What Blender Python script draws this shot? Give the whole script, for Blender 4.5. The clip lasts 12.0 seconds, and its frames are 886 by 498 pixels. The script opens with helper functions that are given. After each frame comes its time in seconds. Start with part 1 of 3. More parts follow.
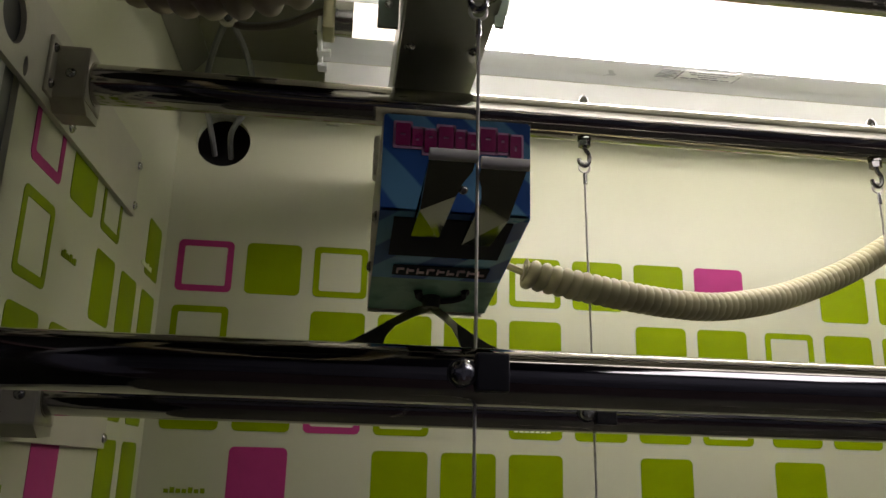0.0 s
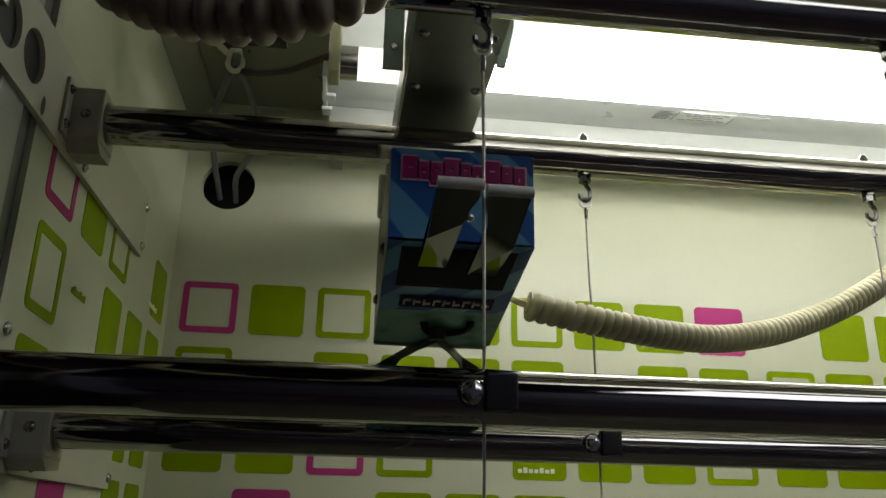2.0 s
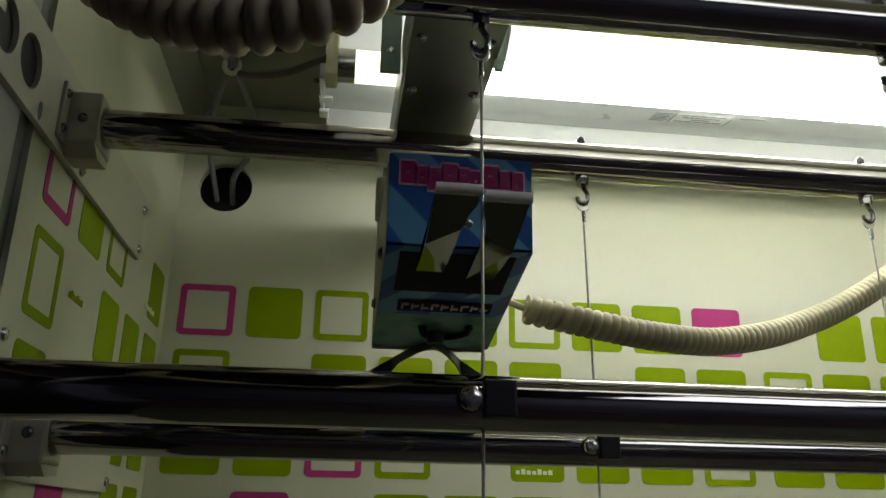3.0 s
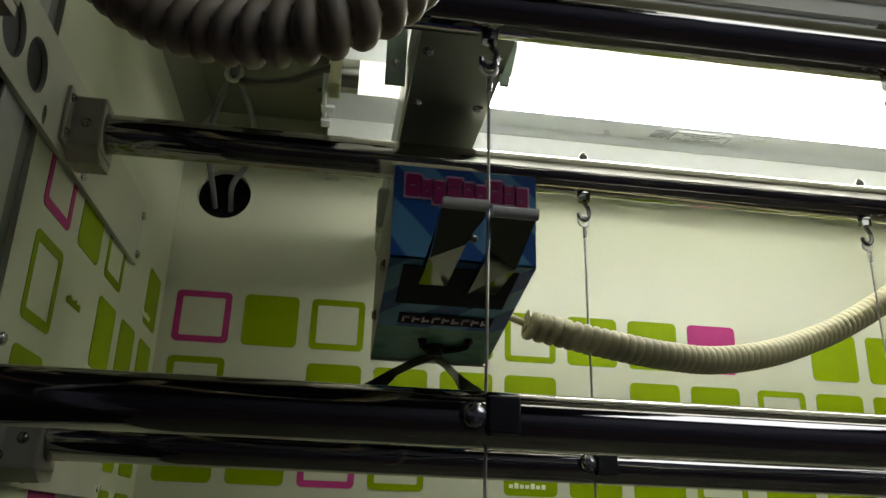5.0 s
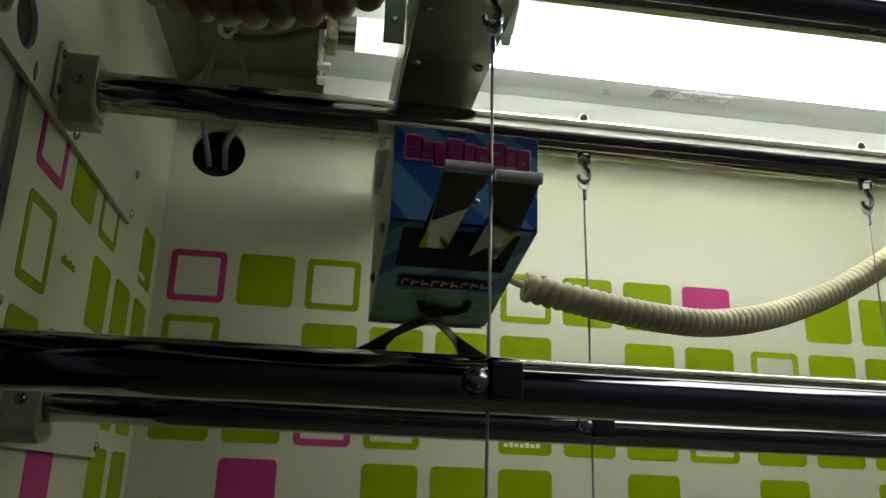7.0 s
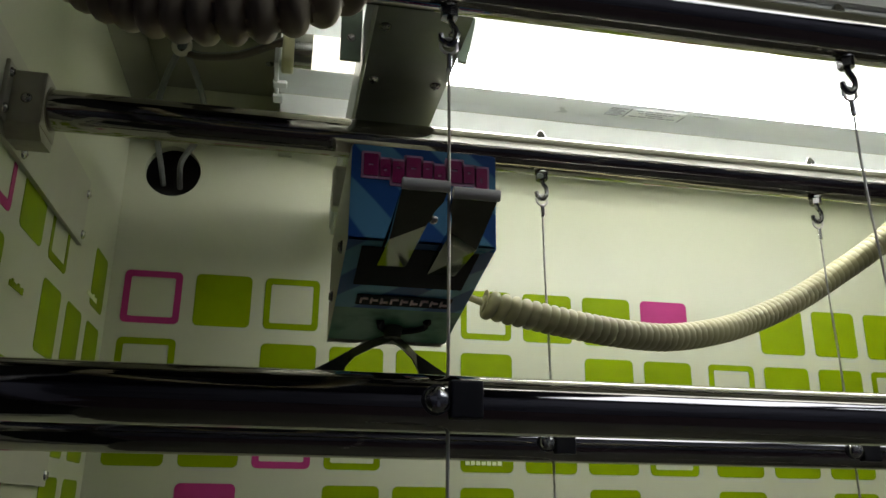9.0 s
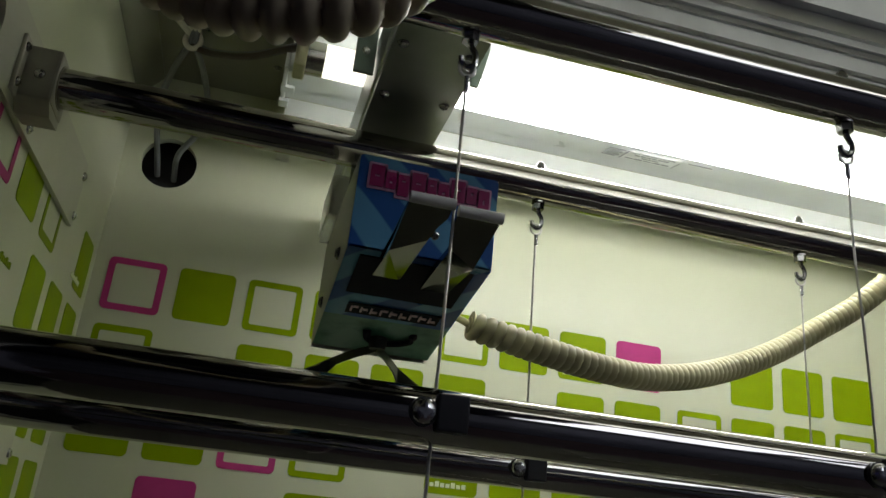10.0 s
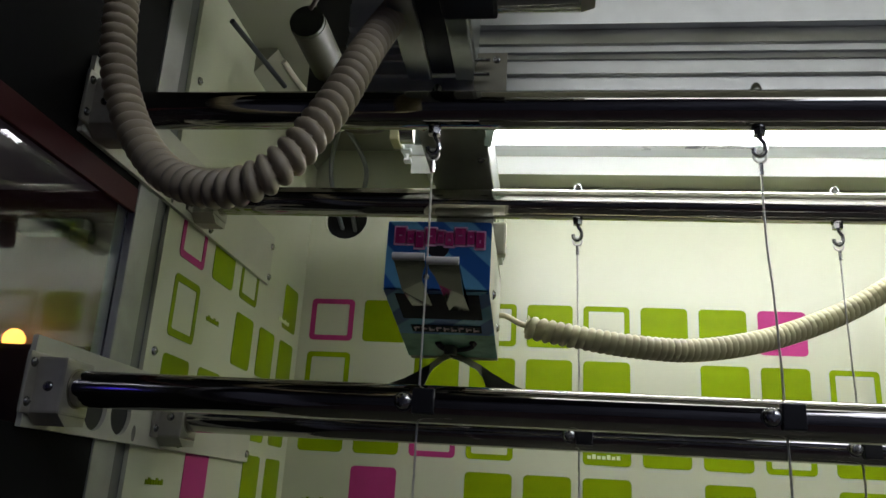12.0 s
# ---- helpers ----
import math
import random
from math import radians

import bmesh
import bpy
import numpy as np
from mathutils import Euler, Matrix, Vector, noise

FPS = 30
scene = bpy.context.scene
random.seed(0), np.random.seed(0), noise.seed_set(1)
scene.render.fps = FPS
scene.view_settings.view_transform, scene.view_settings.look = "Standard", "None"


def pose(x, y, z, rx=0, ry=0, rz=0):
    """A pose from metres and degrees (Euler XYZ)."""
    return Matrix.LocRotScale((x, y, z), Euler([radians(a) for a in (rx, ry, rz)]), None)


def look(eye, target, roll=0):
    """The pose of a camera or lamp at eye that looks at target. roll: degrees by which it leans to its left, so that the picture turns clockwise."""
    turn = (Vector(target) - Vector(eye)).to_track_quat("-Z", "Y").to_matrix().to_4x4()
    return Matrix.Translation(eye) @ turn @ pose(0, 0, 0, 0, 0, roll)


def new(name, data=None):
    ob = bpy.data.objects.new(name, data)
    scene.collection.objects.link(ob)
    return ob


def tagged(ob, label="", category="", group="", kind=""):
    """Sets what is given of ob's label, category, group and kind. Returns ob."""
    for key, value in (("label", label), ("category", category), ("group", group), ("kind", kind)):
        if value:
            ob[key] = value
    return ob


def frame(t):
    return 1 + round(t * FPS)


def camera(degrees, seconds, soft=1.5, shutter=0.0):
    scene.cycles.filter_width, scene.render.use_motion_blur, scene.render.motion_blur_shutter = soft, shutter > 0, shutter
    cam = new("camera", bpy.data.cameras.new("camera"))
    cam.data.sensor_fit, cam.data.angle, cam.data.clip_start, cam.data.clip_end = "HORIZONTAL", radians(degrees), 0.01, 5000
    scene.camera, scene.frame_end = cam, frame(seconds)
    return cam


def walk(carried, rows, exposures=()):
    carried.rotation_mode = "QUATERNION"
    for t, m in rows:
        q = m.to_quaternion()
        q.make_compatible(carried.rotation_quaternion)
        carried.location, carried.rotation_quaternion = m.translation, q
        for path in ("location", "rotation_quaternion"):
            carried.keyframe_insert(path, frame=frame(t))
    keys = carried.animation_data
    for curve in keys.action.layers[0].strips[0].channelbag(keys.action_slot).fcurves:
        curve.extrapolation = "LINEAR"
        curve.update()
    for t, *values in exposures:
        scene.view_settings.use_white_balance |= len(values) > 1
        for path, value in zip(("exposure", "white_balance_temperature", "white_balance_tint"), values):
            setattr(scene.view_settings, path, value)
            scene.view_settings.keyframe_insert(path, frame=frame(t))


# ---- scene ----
cam = camera(57.2, 12.0)
PATH = [
    (0, (0.003, -0.019, 1.472), (0.231, 1.896, 2.0), 1.5),
    (0.5, (0.009, -0.031, 1.481), (0.238, 1.864, 2.078), 0.9),
    (1, (0.002, -0.028, 1.472), (0.258, 1.847, 2.12), 0.8),
    (1.5, (-0.002, -0.026, 1.463), (0.23, 1.854, 2.106), 0.5),
    (2, (-0.002, -0.025, 1.458), (0.223, 1.854, 2.104), 1.1),
    (2.5, (-0.003, -0.024, 1.46), (0.237, 1.849, 2.119), 1.1),
    (3, (-0.003, -0.026, 1.461), (0.23, 1.853, 2.105), 0.9),
    (4.8, (-0.004, -0.024, 1.46), (0.211, 1.855, 2.113), 2.3),
    (5, (-0.009, -0.026, 1.463), (0.24, 1.843, 2.13), 2.0),
    (5.5, (-0.014, -0.018, 1.468), (0.285, 1.867, 2.068), 2.0),
    (6, (-0.005, -0.018, 1.47), (0.039, 1.89, 2.069), 3.0),
    (6.5, (-0.01, -0.024, 1.465), (0.144, 1.884, 2.043), 3.6),
    (7, (-0.013, -0.022, 1.467), (0.262, 1.875, 2.036), 2.1),
    (7.2, (-0.013, -0.022, 1.466), (0.3, 1.871, 2.03), 1.5),
    (8.8, (-0.016, -0.026, 1.466), (0.382, 1.848, 2.042), -0.1),
    (9, (-0.012, -0.02, 1.468), (0.357, 1.848, 2.08), 0.6),
    (9.5, (-0.018, -0.023, 1.463), (0.346, 1.829, 2.125), 3.8),
    (10, (-0.023, -0.023, 1.462), (0.391, 1.816, 2.131), 6.1),
    (10.5, (0.016, -0.042, 1.468), (0.276, 1.824, 2.141), 2.5),
    (11, (0.068, -0.095, 1.471), (0.099, 1.799, 2.113), 4.6),
    (11.5, (0.133, -0.166, 1.454), (0.032, 1.741, 2.049), 3.0),
    (12, (0.139, -0.202, 1.451), (-0.109, 1.691, 2.047), 3.4),
]
EXPOSURES = [
    (0.0, -0.02, 7250, 21), (0.5, 0.0, 7200, 19), (1.0, -0.02, 7050, 15), (1.5, -0.10, 6900, 10), (3.0, -0.10, 6900, 9), (5.0, -0.10, 6900, 8), (5.5, -0.20, 6900, 8),
    (6.0, -0.30, 6900, 8), (6.5, -0.20, 6850, 8), (7.2, -0.15, 6800, 8), (9.0, -0.06, 6750, 9), (10.5, 0.0, 6700, 9), (11.0, 0.02, 6600, 10), (12.0, 0.25, 6450, 13),
]
walk(cam, [(t, look(eye, target, roll)) for t, eye, target, roll in PATH], EXPOSURES)

# ---- world and light ----
world = bpy.data.worlds.new("dim_arcade")
scene.world = world
world.use_nodes = True
world.node_tree.nodes["Background"].inputs["Color"].default_value = (0.40, 0.44, 0.60, 1)
world.node_tree.nodes["Background"].inputs["Strength"].default_value = 0.02
TUBE_STRENGTH = 25.0
FRONT_STRENGTH = 3.2


# ---- materials ----
def material(name, color, rough=0.5, metal=0.0, vary=0.12, scale=30.0, bump=0.0, bump_scale=300.0, stain=None, coat=0.0, random_tint=0.0, spec=0.5):
    m = bpy.data.materials.new(name)
    m.use_nodes = True
    nt = m.node_tree
    p = nt.nodes["Principled BSDF"]
    p.inputs["Roughness"].default_value = rough
    p.inputs["Metallic"].default_value = metal
    p.inputs["Coat Weight"].default_value = coat
    p.inputs["Specular IOR Level"].default_value = spec
    p.inputs["Coat Roughness"].default_value = 0.08
    tc = nt.nodes.new("ShaderNodeTexCoord")
    big = nt.nodes.new("ShaderNodeTexNoise")
    big.inputs["Scale"].default_value = scale
    big.inputs["Detail"].default_value = 5
    nt.links.new(tc.outputs["Object"], big.inputs["Vector"])
    ramp = nt.nodes.new("ShaderNodeMix")
    ramp.data_type = "RGBA"
    low = stain if stain else tuple(c * (1 - vary) for c in color)
    ramp.inputs["A"].default_value = (*low, 1)
    ramp.inputs["B"].default_value = (*color, 1)
    rng = nt.nodes.new("ShaderNodeMapRange")
    rng.inputs["From Min"].default_value = 0.32
    rng.inputs["From Max"].default_value = 0.55
    nt.links.new(big.outputs["Fac"], rng.inputs["Value"])
    nt.links.new(rng.outputs["Result"], ramp.inputs["Factor"])
    out = ramp.outputs["Result"]
    if random_tint:
        info = nt.nodes.new("ShaderNodeObjectInfo")
        hsv = nt.nodes.new("ShaderNodeHueSaturation")
        r2 = nt.nodes.new("ShaderNodeMapRange")
        r2.inputs["To Min"].default_value = 1 - random_tint
        r2.inputs["To Max"].default_value = 1 + random_tint
        nt.links.new(info.outputs["Random"], r2.inputs["Value"])
        nt.links.new(r2.outputs["Result"], hsv.inputs["Value"])
        nt.links.new(out, hsv.inputs["Color"])
        out = hsv.outputs["Color"]
    nt.links.new(out, p.inputs["Base Color"])
    fine = nt.nodes.new("ShaderNodeTexNoise")
    fine.inputs["Scale"].default_value = bump_scale
    fine.inputs["Detail"].default_value = 4
    nt.links.new(tc.outputs["Object"], fine.inputs["Vector"])
    rr = nt.nodes.new("ShaderNodeMapRange")
    rr.inputs["To Min"].default_value = max(0.02, rough * 0.75)
    rr.inputs["To Max"].default_value = min(1.0, rough * 1.25)
    nt.links.new(big.outputs["Fac"], rr.inputs["Value"])
    nt.links.new(rr.outputs["Result"], p.inputs["Roughness"])
    if bump:
        b = nt.nodes.new("ShaderNodeBump")
        b.inputs["Strength"].default_value = bump
        b.inputs["Distance"].default_value = 0.0006
        nt.links.new(fine.outputs["Fac"], b.inputs["Height"])
        nt.links.new(b.outputs["Normal"], p.inputs["Normal"])
    return m


def glow(name, color, strength):
    m = bpy.data.materials.new(name)
    m.use_nodes = True
    nt = m.node_tree
    nt.nodes.remove(nt.nodes["Principled BSDF"])
    e = nt.nodes.new("ShaderNodeEmission")
    e.inputs["Color"].default_value = (*color, 1)
    e.inputs["Strength"].default_value = strength
    nt.links.new(e.outputs["Emission"], nt.nodes["Material Output"].inputs["Surface"])
    return m


def brushed(name, color, rough, axis_scale):
    """Metal with fine drawn lines: the noise is stretched along one axis."""
    m = material(name, color, rough, 1.0, 0.15, 20)
    nt = m.node_tree
    p = nt.nodes["Principled BSDF"]
    tc = nt.nodes.new("ShaderNodeTexCoord")
    mp = nt.nodes.new("ShaderNodeMapping")
    mp.inputs["Scale"].default_value = axis_scale
    n = nt.nodes.new("ShaderNodeTexNoise")
    n.inputs["Scale"].default_value = 1.0
    n.inputs["Detail"].default_value = 3
    b = nt.nodes.new("ShaderNodeBump")
    b.inputs["Strength"].default_value = 0.12
    b.inputs["Distance"].default_value = 0.0004
    nt.links.new(tc.outputs["Object"], mp.inputs["Vector"])
    nt.links.new(mp.outputs["Vector"], n.inputs["Vector"])
    nt.links.new(n.outputs["Fac"], b.inputs["Height"])
    nt.links.new(b.outputs["Normal"], p.inputs["Normal"])
    return m


def striped(name):
    """Printed sheet: diagonal stripes of two blues."""
    m = material(name, (0.012, 0.05, 0.17), 0.30, 0, 0.2, 60, spec=0.3)
    nt = m.node_tree
    p = nt.nodes["Principled BSDF"]
    tc = nt.nodes.new("ShaderNodeTexCoord")
    w = nt.nodes.new("ShaderNodeTexWave")
    w.wave_type, w.bands_direction = "BANDS", "DIAGONAL"
    w.inputs["Scale"].default_value = 14.0
    w.inputs["Distortion"].default_value = 1.2
    w.inputs["Detail"].default_value = 1.0
    cr = nt.nodes.new("ShaderNodeValToRGB")
    cr.color_ramp.elements[0].position = 0.42
    cr.color_ramp.elements[0].color = (0.022, 0.105, 0.33, 1)
    cr.color_ramp.elements[1].position = 0.55
    cr.color_ramp.elements[1].color = (0.11, 0.33, 0.50, 1)
    nt.links.new(tc.outputs["Object"], w.inputs["Vector"])
    nt.links.new(w.outputs["Fac"], cr.inputs["Fac"])
    nt.links.new(cr.outputs["Color"], p.inputs["Base Color"])
    return m


def clear_glass(name, tint):
    m = bpy.data.materials.new(name)
    m.use_nodes = True
    p = m.node_tree.nodes["Principled BSDF"]
    p.inputs["Base Color"].default_value = (*tint, 1)
    p.inputs["Roughness"].default_value = 0.02
    p.inputs["Transmission Weight"].default_value = 1.0
    p.inputs["IOR"].default_value = 1.45
    return m


WHITE = material("white_laminate", (0.50, 0.52, 0.37), 0.38, vary=0.04, scale=6, bump=0.05, bump_scale=500)
PLATE = material("painted_plate", (0.46, 0.46, 0.36), 0.42, vary=0.08, scale=18, bump=0.08, bump_scale=700)
GREEN = material("green_vinyl", (0.205, 0.295, 0.001), 0.5, vary=0.10, scale=25, spec=0.08, random_tint=0.05)
PINK = material("pink_vinyl", (0.42, 0.045, 0.18), 0.5, vary=0.10, scale=25, spec=0.08)
FADED = material("white_print", (0.72, 0.78, 0.50), 0.35, vary=0.08, scale=40)
CHROME = brushed("polished_rail", (0.38, 0.365, 0.33), 0.045, (6, 900, 900))
STEEL = brushed("bright_steel", (0.58, 0.58, 0.56), 0.22, (300, 300, 300))
DARK_STEEL = brushed("brushed_dark_steel", (0.24, 0.25, 0.22), 0.34, (15, 600, 600))
ALU = brushed("aluminium", (0.66, 0.67, 0.66), 0.42, (5, 400, 400))
ALU_Y = brushed("aluminium_track", (0.50, 0.52, 0.50), 0.36, (400, 5, 400))
HOOK = brushed("dark_hook_steel", (0.24, 0.24, 0.23), 0.2, (300, 300, 300))
ZINC = material("zinc_block", (0.36, 0.345, 0.28), 0.45, 0.4, 0.15, 60, 0.1, 500)
BLACK = material("black_plastic", (0.012, 0.012, 0.013), 0.35, vary=0.2, scale=60, bump=0.1)
MATTE = material("matt_black_paint", (0.010, 0.010, 0.009), 0.85, vary=0.2, scale=20, spec=0.08)
GROOVE = material("dark_groove", (0.02, 0.022, 0.03), 0.4, 0.3, 0.3, 40)
HOSE = material("cream_hose", (0.53, 0.495, 0.28), 0.45, vary=0.15, scale=14, bump=0.06, bump_scale=250)
HOSE_GREY = material("ivory_coil_hose", (0.44, 0.38, 0.25), 0.42, vary=0.18, scale=14, bump=0.06, bump_scale=250)
WIRE = material("steel_wire", (0.55, 0.54, 0.50), 0.35, 0.6, 0.2, 200)
LAMP_WHITE = material("white_enamel", (0.55, 0.58, 0.55), 0.3, vary=0.05, scale=10)
SOCKET = material("yellowed_socket", (0.52, 0.50, 0.30), 0.4, vary=0.2, scale=60)
CABLE = material("grey_cable", (0.20, 0.21, 0.20), 0.5, vary=0.2, scale=60)
CABLE_RED = material("brown_cable", (0.085, 0.065, 0.05), 0.5, vary=0.2, scale=60)
TIE = material("ivory_tie", (0.60, 0.57, 0.45), 0.5, vary=0.1, scale=60)
PANEL = striped("blue_printed_panel")
HILLS = material("green_printed_hills", (0.16, 0.36, 0.24), 0.3, stain=(0.03, 0.15, 0.08), scale=38, spec=0.3)
INK = material("dark_ink", (0.022, 0.022, 0.025), 0.6, vary=0.2, scale=60, spec=0.08)
TITLE = material("magenta_print", (0.36, 0.018, 0.12), 0.28, vary=0.15, scale=60)
TITLE_EDGE = material("pale_pink_print", (0.75, 0.42, 0.58), 0.28, vary=0.1, scale=60)
GREY_INK = material("grey_print", (0.75, 0.56, 0.56), 0.35, vary=0.1, scale=60)
PAD = brushed("mirror_steel", (0.17, 0.17, 0.145), 0.07, (40, 40, 40))
PAD_LIP = material("white_rubber", (0.66, 0.65, 0.58), 0.45, vary=0.1, scale=80)
BLADE = material("olive_dark_steel", (0.045, 0.05, 0.035), 0.45, 0.5, 0.3, 60)
BRASS = brushed("dull_motor_can", (0.24, 0.22, 0.16), 0.36, (200, 200, 30))
BRASS_DULL = material("olive_motor_can", (0.055, 0.052, 0.033), 0.5, 0.1, 0.25, 50)
ZINC_GREEN = material("passivated_zinc", (0.13, 0.17, 0.13), 0.4, 0.5, 0.2, 60)
# ceiling colours kept below the wall laminate to hold down bounced light
CEILING_PANEL = material("dimmed_white_laminate", (0.36, 0.37, 0.29), 0.45, vary=0.08, scale=8, bump=0.05)
CEILING = material("dimmed_ceiling_grey", (0.25, 0.25, 0.185), 0.5, vary=0.1, scale=9, bump=0.05)
POST = material("scuffed_aluminium", (0.34, 0.345, 0.31), 0.42, 0.35, 0.22, 22, 0.15, 300)
# upright's grey again, darkened to carry the shade of the recess
POST_SHADE = material("shaded_channel", (0.15, 0.155, 0.14), 0.5, 0.3, 0.2, 22, 0.1, 300)
MAUVE = material("mauve_panel", (0.27, 0.19, 0.19), 0.4, vary=0.2, scale=5)
LABEL = material("paper_label", (0.70, 0.72, 0.68), 0.5, vary=0.05, scale=60)
ROOM = material("arcade_wall", (0.125, 0.13, 0.17), 0.7, vary=0.35, scale=2)
CARPET = material("arcade_carpet", (0.05, 0.03, 0.035), 0.9, vary=0.4, scale=6, bump=0.3)
PLAYFIELD = material("playfield_board", (0.045, 0.043, 0.032), 0.6, vary=0.1, scale=8)
MAROON = material("maroon_machine_skin", (0.06, 0.014, 0.015), 0.6, vary=0.25, scale=4, spec=0.15)
OUTER = material("cabinet_skin", (0.45, 0.05, 0.09), 0.35, vary=0.12, scale=5)
GLASS = clear_glass("tempered_glass", (0.93, 0.96, 0.94))
FROSTED = material("frosted_plastic", (0.75, 0.77, 0.74), 0.5, vary=0.05, scale=10)
thin = FROSTED.node_tree.nodes.new("ShaderNodeBsdfTranslucent")
thin.inputs["Color"].default_value = (0.85, 0.87, 0.84, 1)
blend = FROSTED.node_tree.nodes.new("ShaderNodeMixShader")
blend.inputs["Fac"].default_value = 0.75
FROSTED.node_tree.links.new(FROSTED.node_tree.nodes["Principled BSDF"].outputs["BSDF"], blend.inputs[1])
FROSTED.node_tree.links.new(thin.outputs["BSDF"], blend.inputs[2])
FROSTED.node_tree.links.new(blend.outputs["Shader"], FROSTED.node_tree.nodes["Material Output"].inputs["Surface"])
TUBE = glow("tube_light", (0.985, 1.0, 1.03), TUBE_STRENGTH)
TUBE_DIM = glow("tube_end_light", (1.0, 0.97, 0.86), TUBE_STRENGTH * 0.07)
TUBE_FRONT = glow("front_tube_light", (0.97, 1.0, 1.0), FRONT_STRENGTH)
FILL_GLOW = glow("cool_fill", (0.78, 0.83, 1.0), 4.0)
AMBER = glow("amber_light", (1.0, 0.42, 0.06), 3.5)
VIOLET = glow("violet_light", (0.10, 0.05, 1.0), 1.6)


# ---- mesh helpers ----
def finish(name, bm, mat, parent=None, label="", smooth=False):
    me = bpy.data.meshes.new(name)
    bmesh.ops.recalc_face_normals(bm, faces=bm.faces)
    bm.to_mesh(me)
    bm.free()
    if smooth:
        for f in me.polygons:
            f.use_smooth = True
        me.set_sharp_from_angle(angle=radians(40))
    me.materials.append(mat)
    ob = new(name, me)
    if parent:
        ob.parent = parent
    if label:
        tagged(ob, label)
    return ob


def part(name, bm, mat, parent, label="", smooth=False):
    return finish(name, bm, mat, parent, label, smooth)


def add_box(bm, x0, x1, y0, y1, z0, z1, bevel=0.0):
    r = bmesh.ops.create_cube(bm, size=1, matrix=Matrix.Translation(((x0 + x1) / 2, (y0 + y1) / 2, (z0 + z1) / 2)) @ Matrix.Diagonal((x1 - x0, y1 - y0, z1 - z0, 1)))
    if bevel:
        edges = list({e for v in r["verts"] for e in v.link_edges})
        bmesh.ops.bevel(bm, geom=edges, offset=bevel, segments=2, affect="EDGES", profile=0.6)
    return bm


def box(x0, x1, y0, y1, z0, z1, bevel=0.0):
    return add_box(bmesh.new(), x0, x1, y0, y1, z0, z1, bevel)


def add_rod(bm, a, b, r, seg=16, r2=None):
    a, b = Vector(a), Vector(b)
    d = b - a
    m = Matrix.Translation((a + b) / 2) @ d.to_track_quat("Z", "Y").to_matrix().to_4x4()
    bmesh.ops.create_cone(bm, cap_ends=True, segments=seg, radius1=r, radius2=r if r2 is None else r2, depth=d.length, matrix=m)
    return bm


def rod(a, b, r, seg=16, r2=None):
    return add_rod(bmesh.new(), a, b, r, seg, r2)


def spline(points, n):
    """Catmull-Rom curve through the points, n samples a span."""
    p = [Vector(q) for q in points]
    p = [p[0] * 2 - p[1], *p, p[-1] * 2 - p[-2]]
    out = []
    for i in range(1, len(p) - 2):
        for k in range(n):
            t = k / n
            a, b, c, d = p[i - 1 : i + 3]
            out.append(0.5 * (2 * b + (c - a) * t + (2 * a - 5 * b + 4 * c - d) * t * t + (3 * b - a - 3 * c + d) * t**3))
    out.append(p[-2])
    return out


def even(points, step):
    """The curve again, with samples a fixed step apart."""
    out, left = [points[0]], step
    for a, b in zip(points, points[1:]):
        d = (b - a).length
        while d >= left:
            a = a + (b - a) * (left / d)
            out.append(a)
            d -= left
            left = step
        left -= d
    return out


def add_sweep(bm, pts, radius, seg=10, cap=True):
    """A tube along pts; radius is a number or radius(s, angle)."""
    rings, s, up = [], 0.0, None
    for i, p in enumerate(pts):
        d = (pts[min(i + 1, len(pts) - 1)] - pts[max(i - 1, 0)]).normalized()
        if up is None:
            up = d.orthogonal().normalized()
        up = (up - d * up.dot(d)).normalized()
        side = d.cross(up)
        if i:
            s += (p - pts[i - 1]).length
        ring = []
        for k in range(seg):
            a = 2 * math.pi * k / seg
            r = radius(s, a) if callable(radius) else radius
            ring.append(bm.verts.new(p + (up * math.cos(a) + side * math.sin(a)) * r))
        rings.append(ring)
    for a, b in zip(rings, rings[1:]):
        for k in range(seg):
            bm.faces.new((a[k], a[(k + 1) % seg], b[(k + 1) % seg], b[k]))
    if cap:
        bm.faces.new(rings[0])
        bm.faces.new(rings[-1])
    return bm


def sweep(points, radius, seg=10, n=10):
    return add_sweep(bmesh.new(), spline(points, n), radius, seg)


def rounded(w, h, r, n=4):
    """Outline of a rounded rectangle about the origin."""
    out = []
    for cx, cy, a0 in ((w / 2 - r, h / 2 - r, 0), (-w / 2 + r, h / 2 - r, 90), (-w / 2 + r, -h / 2 + r, 180), (w / 2 - r, -h / 2 + r, 270)):
        for k in range(n + 1):
            a = radians(a0 + 90 * k / n)
            out.append((cx + r * math.cos(a), cy + r * math.sin(a)))
    return out


def circle(cx, cy, r, n=28, ry=None):
    return [(cx + r * math.cos(2 * math.pi * k / n), cy + (ry or r) * math.sin(2 * math.pi * k / n)) for k in range(n)]


def sheet(outer, holes, thick, place):
    """A flat sheet with real holes; outlines in (u, v), place(u, v, w) gives the point, w from 0 to thick."""
    bm = bmesh.new()
    edges = []
    for loop in (outer, *holes):
        vs = [bm.verts.new((u, v, 0)) for u, v in loop]
        edges += [bm.edges.new((vs[i], vs[(i + 1) % len(vs)])) for i in range(len(vs))]
    bmesh.ops.triangle_fill(bm, use_beauty=True, use_dissolve=False, edges=edges)
    r = bmesh.ops.extrude_face_region(bm, geom=list(bm.faces))
    for v in [g for g in r["geom"] if isinstance(g, bmesh.types.BMVert)]:
        v.co.z = thick
    for v in bm.verts:
        v.co = place(*v.co)
    return bm


def rect(u0, u1, v0, v1):
    return [(u0, v0), (u1, v0), (u1, v1), (u0, v1)]


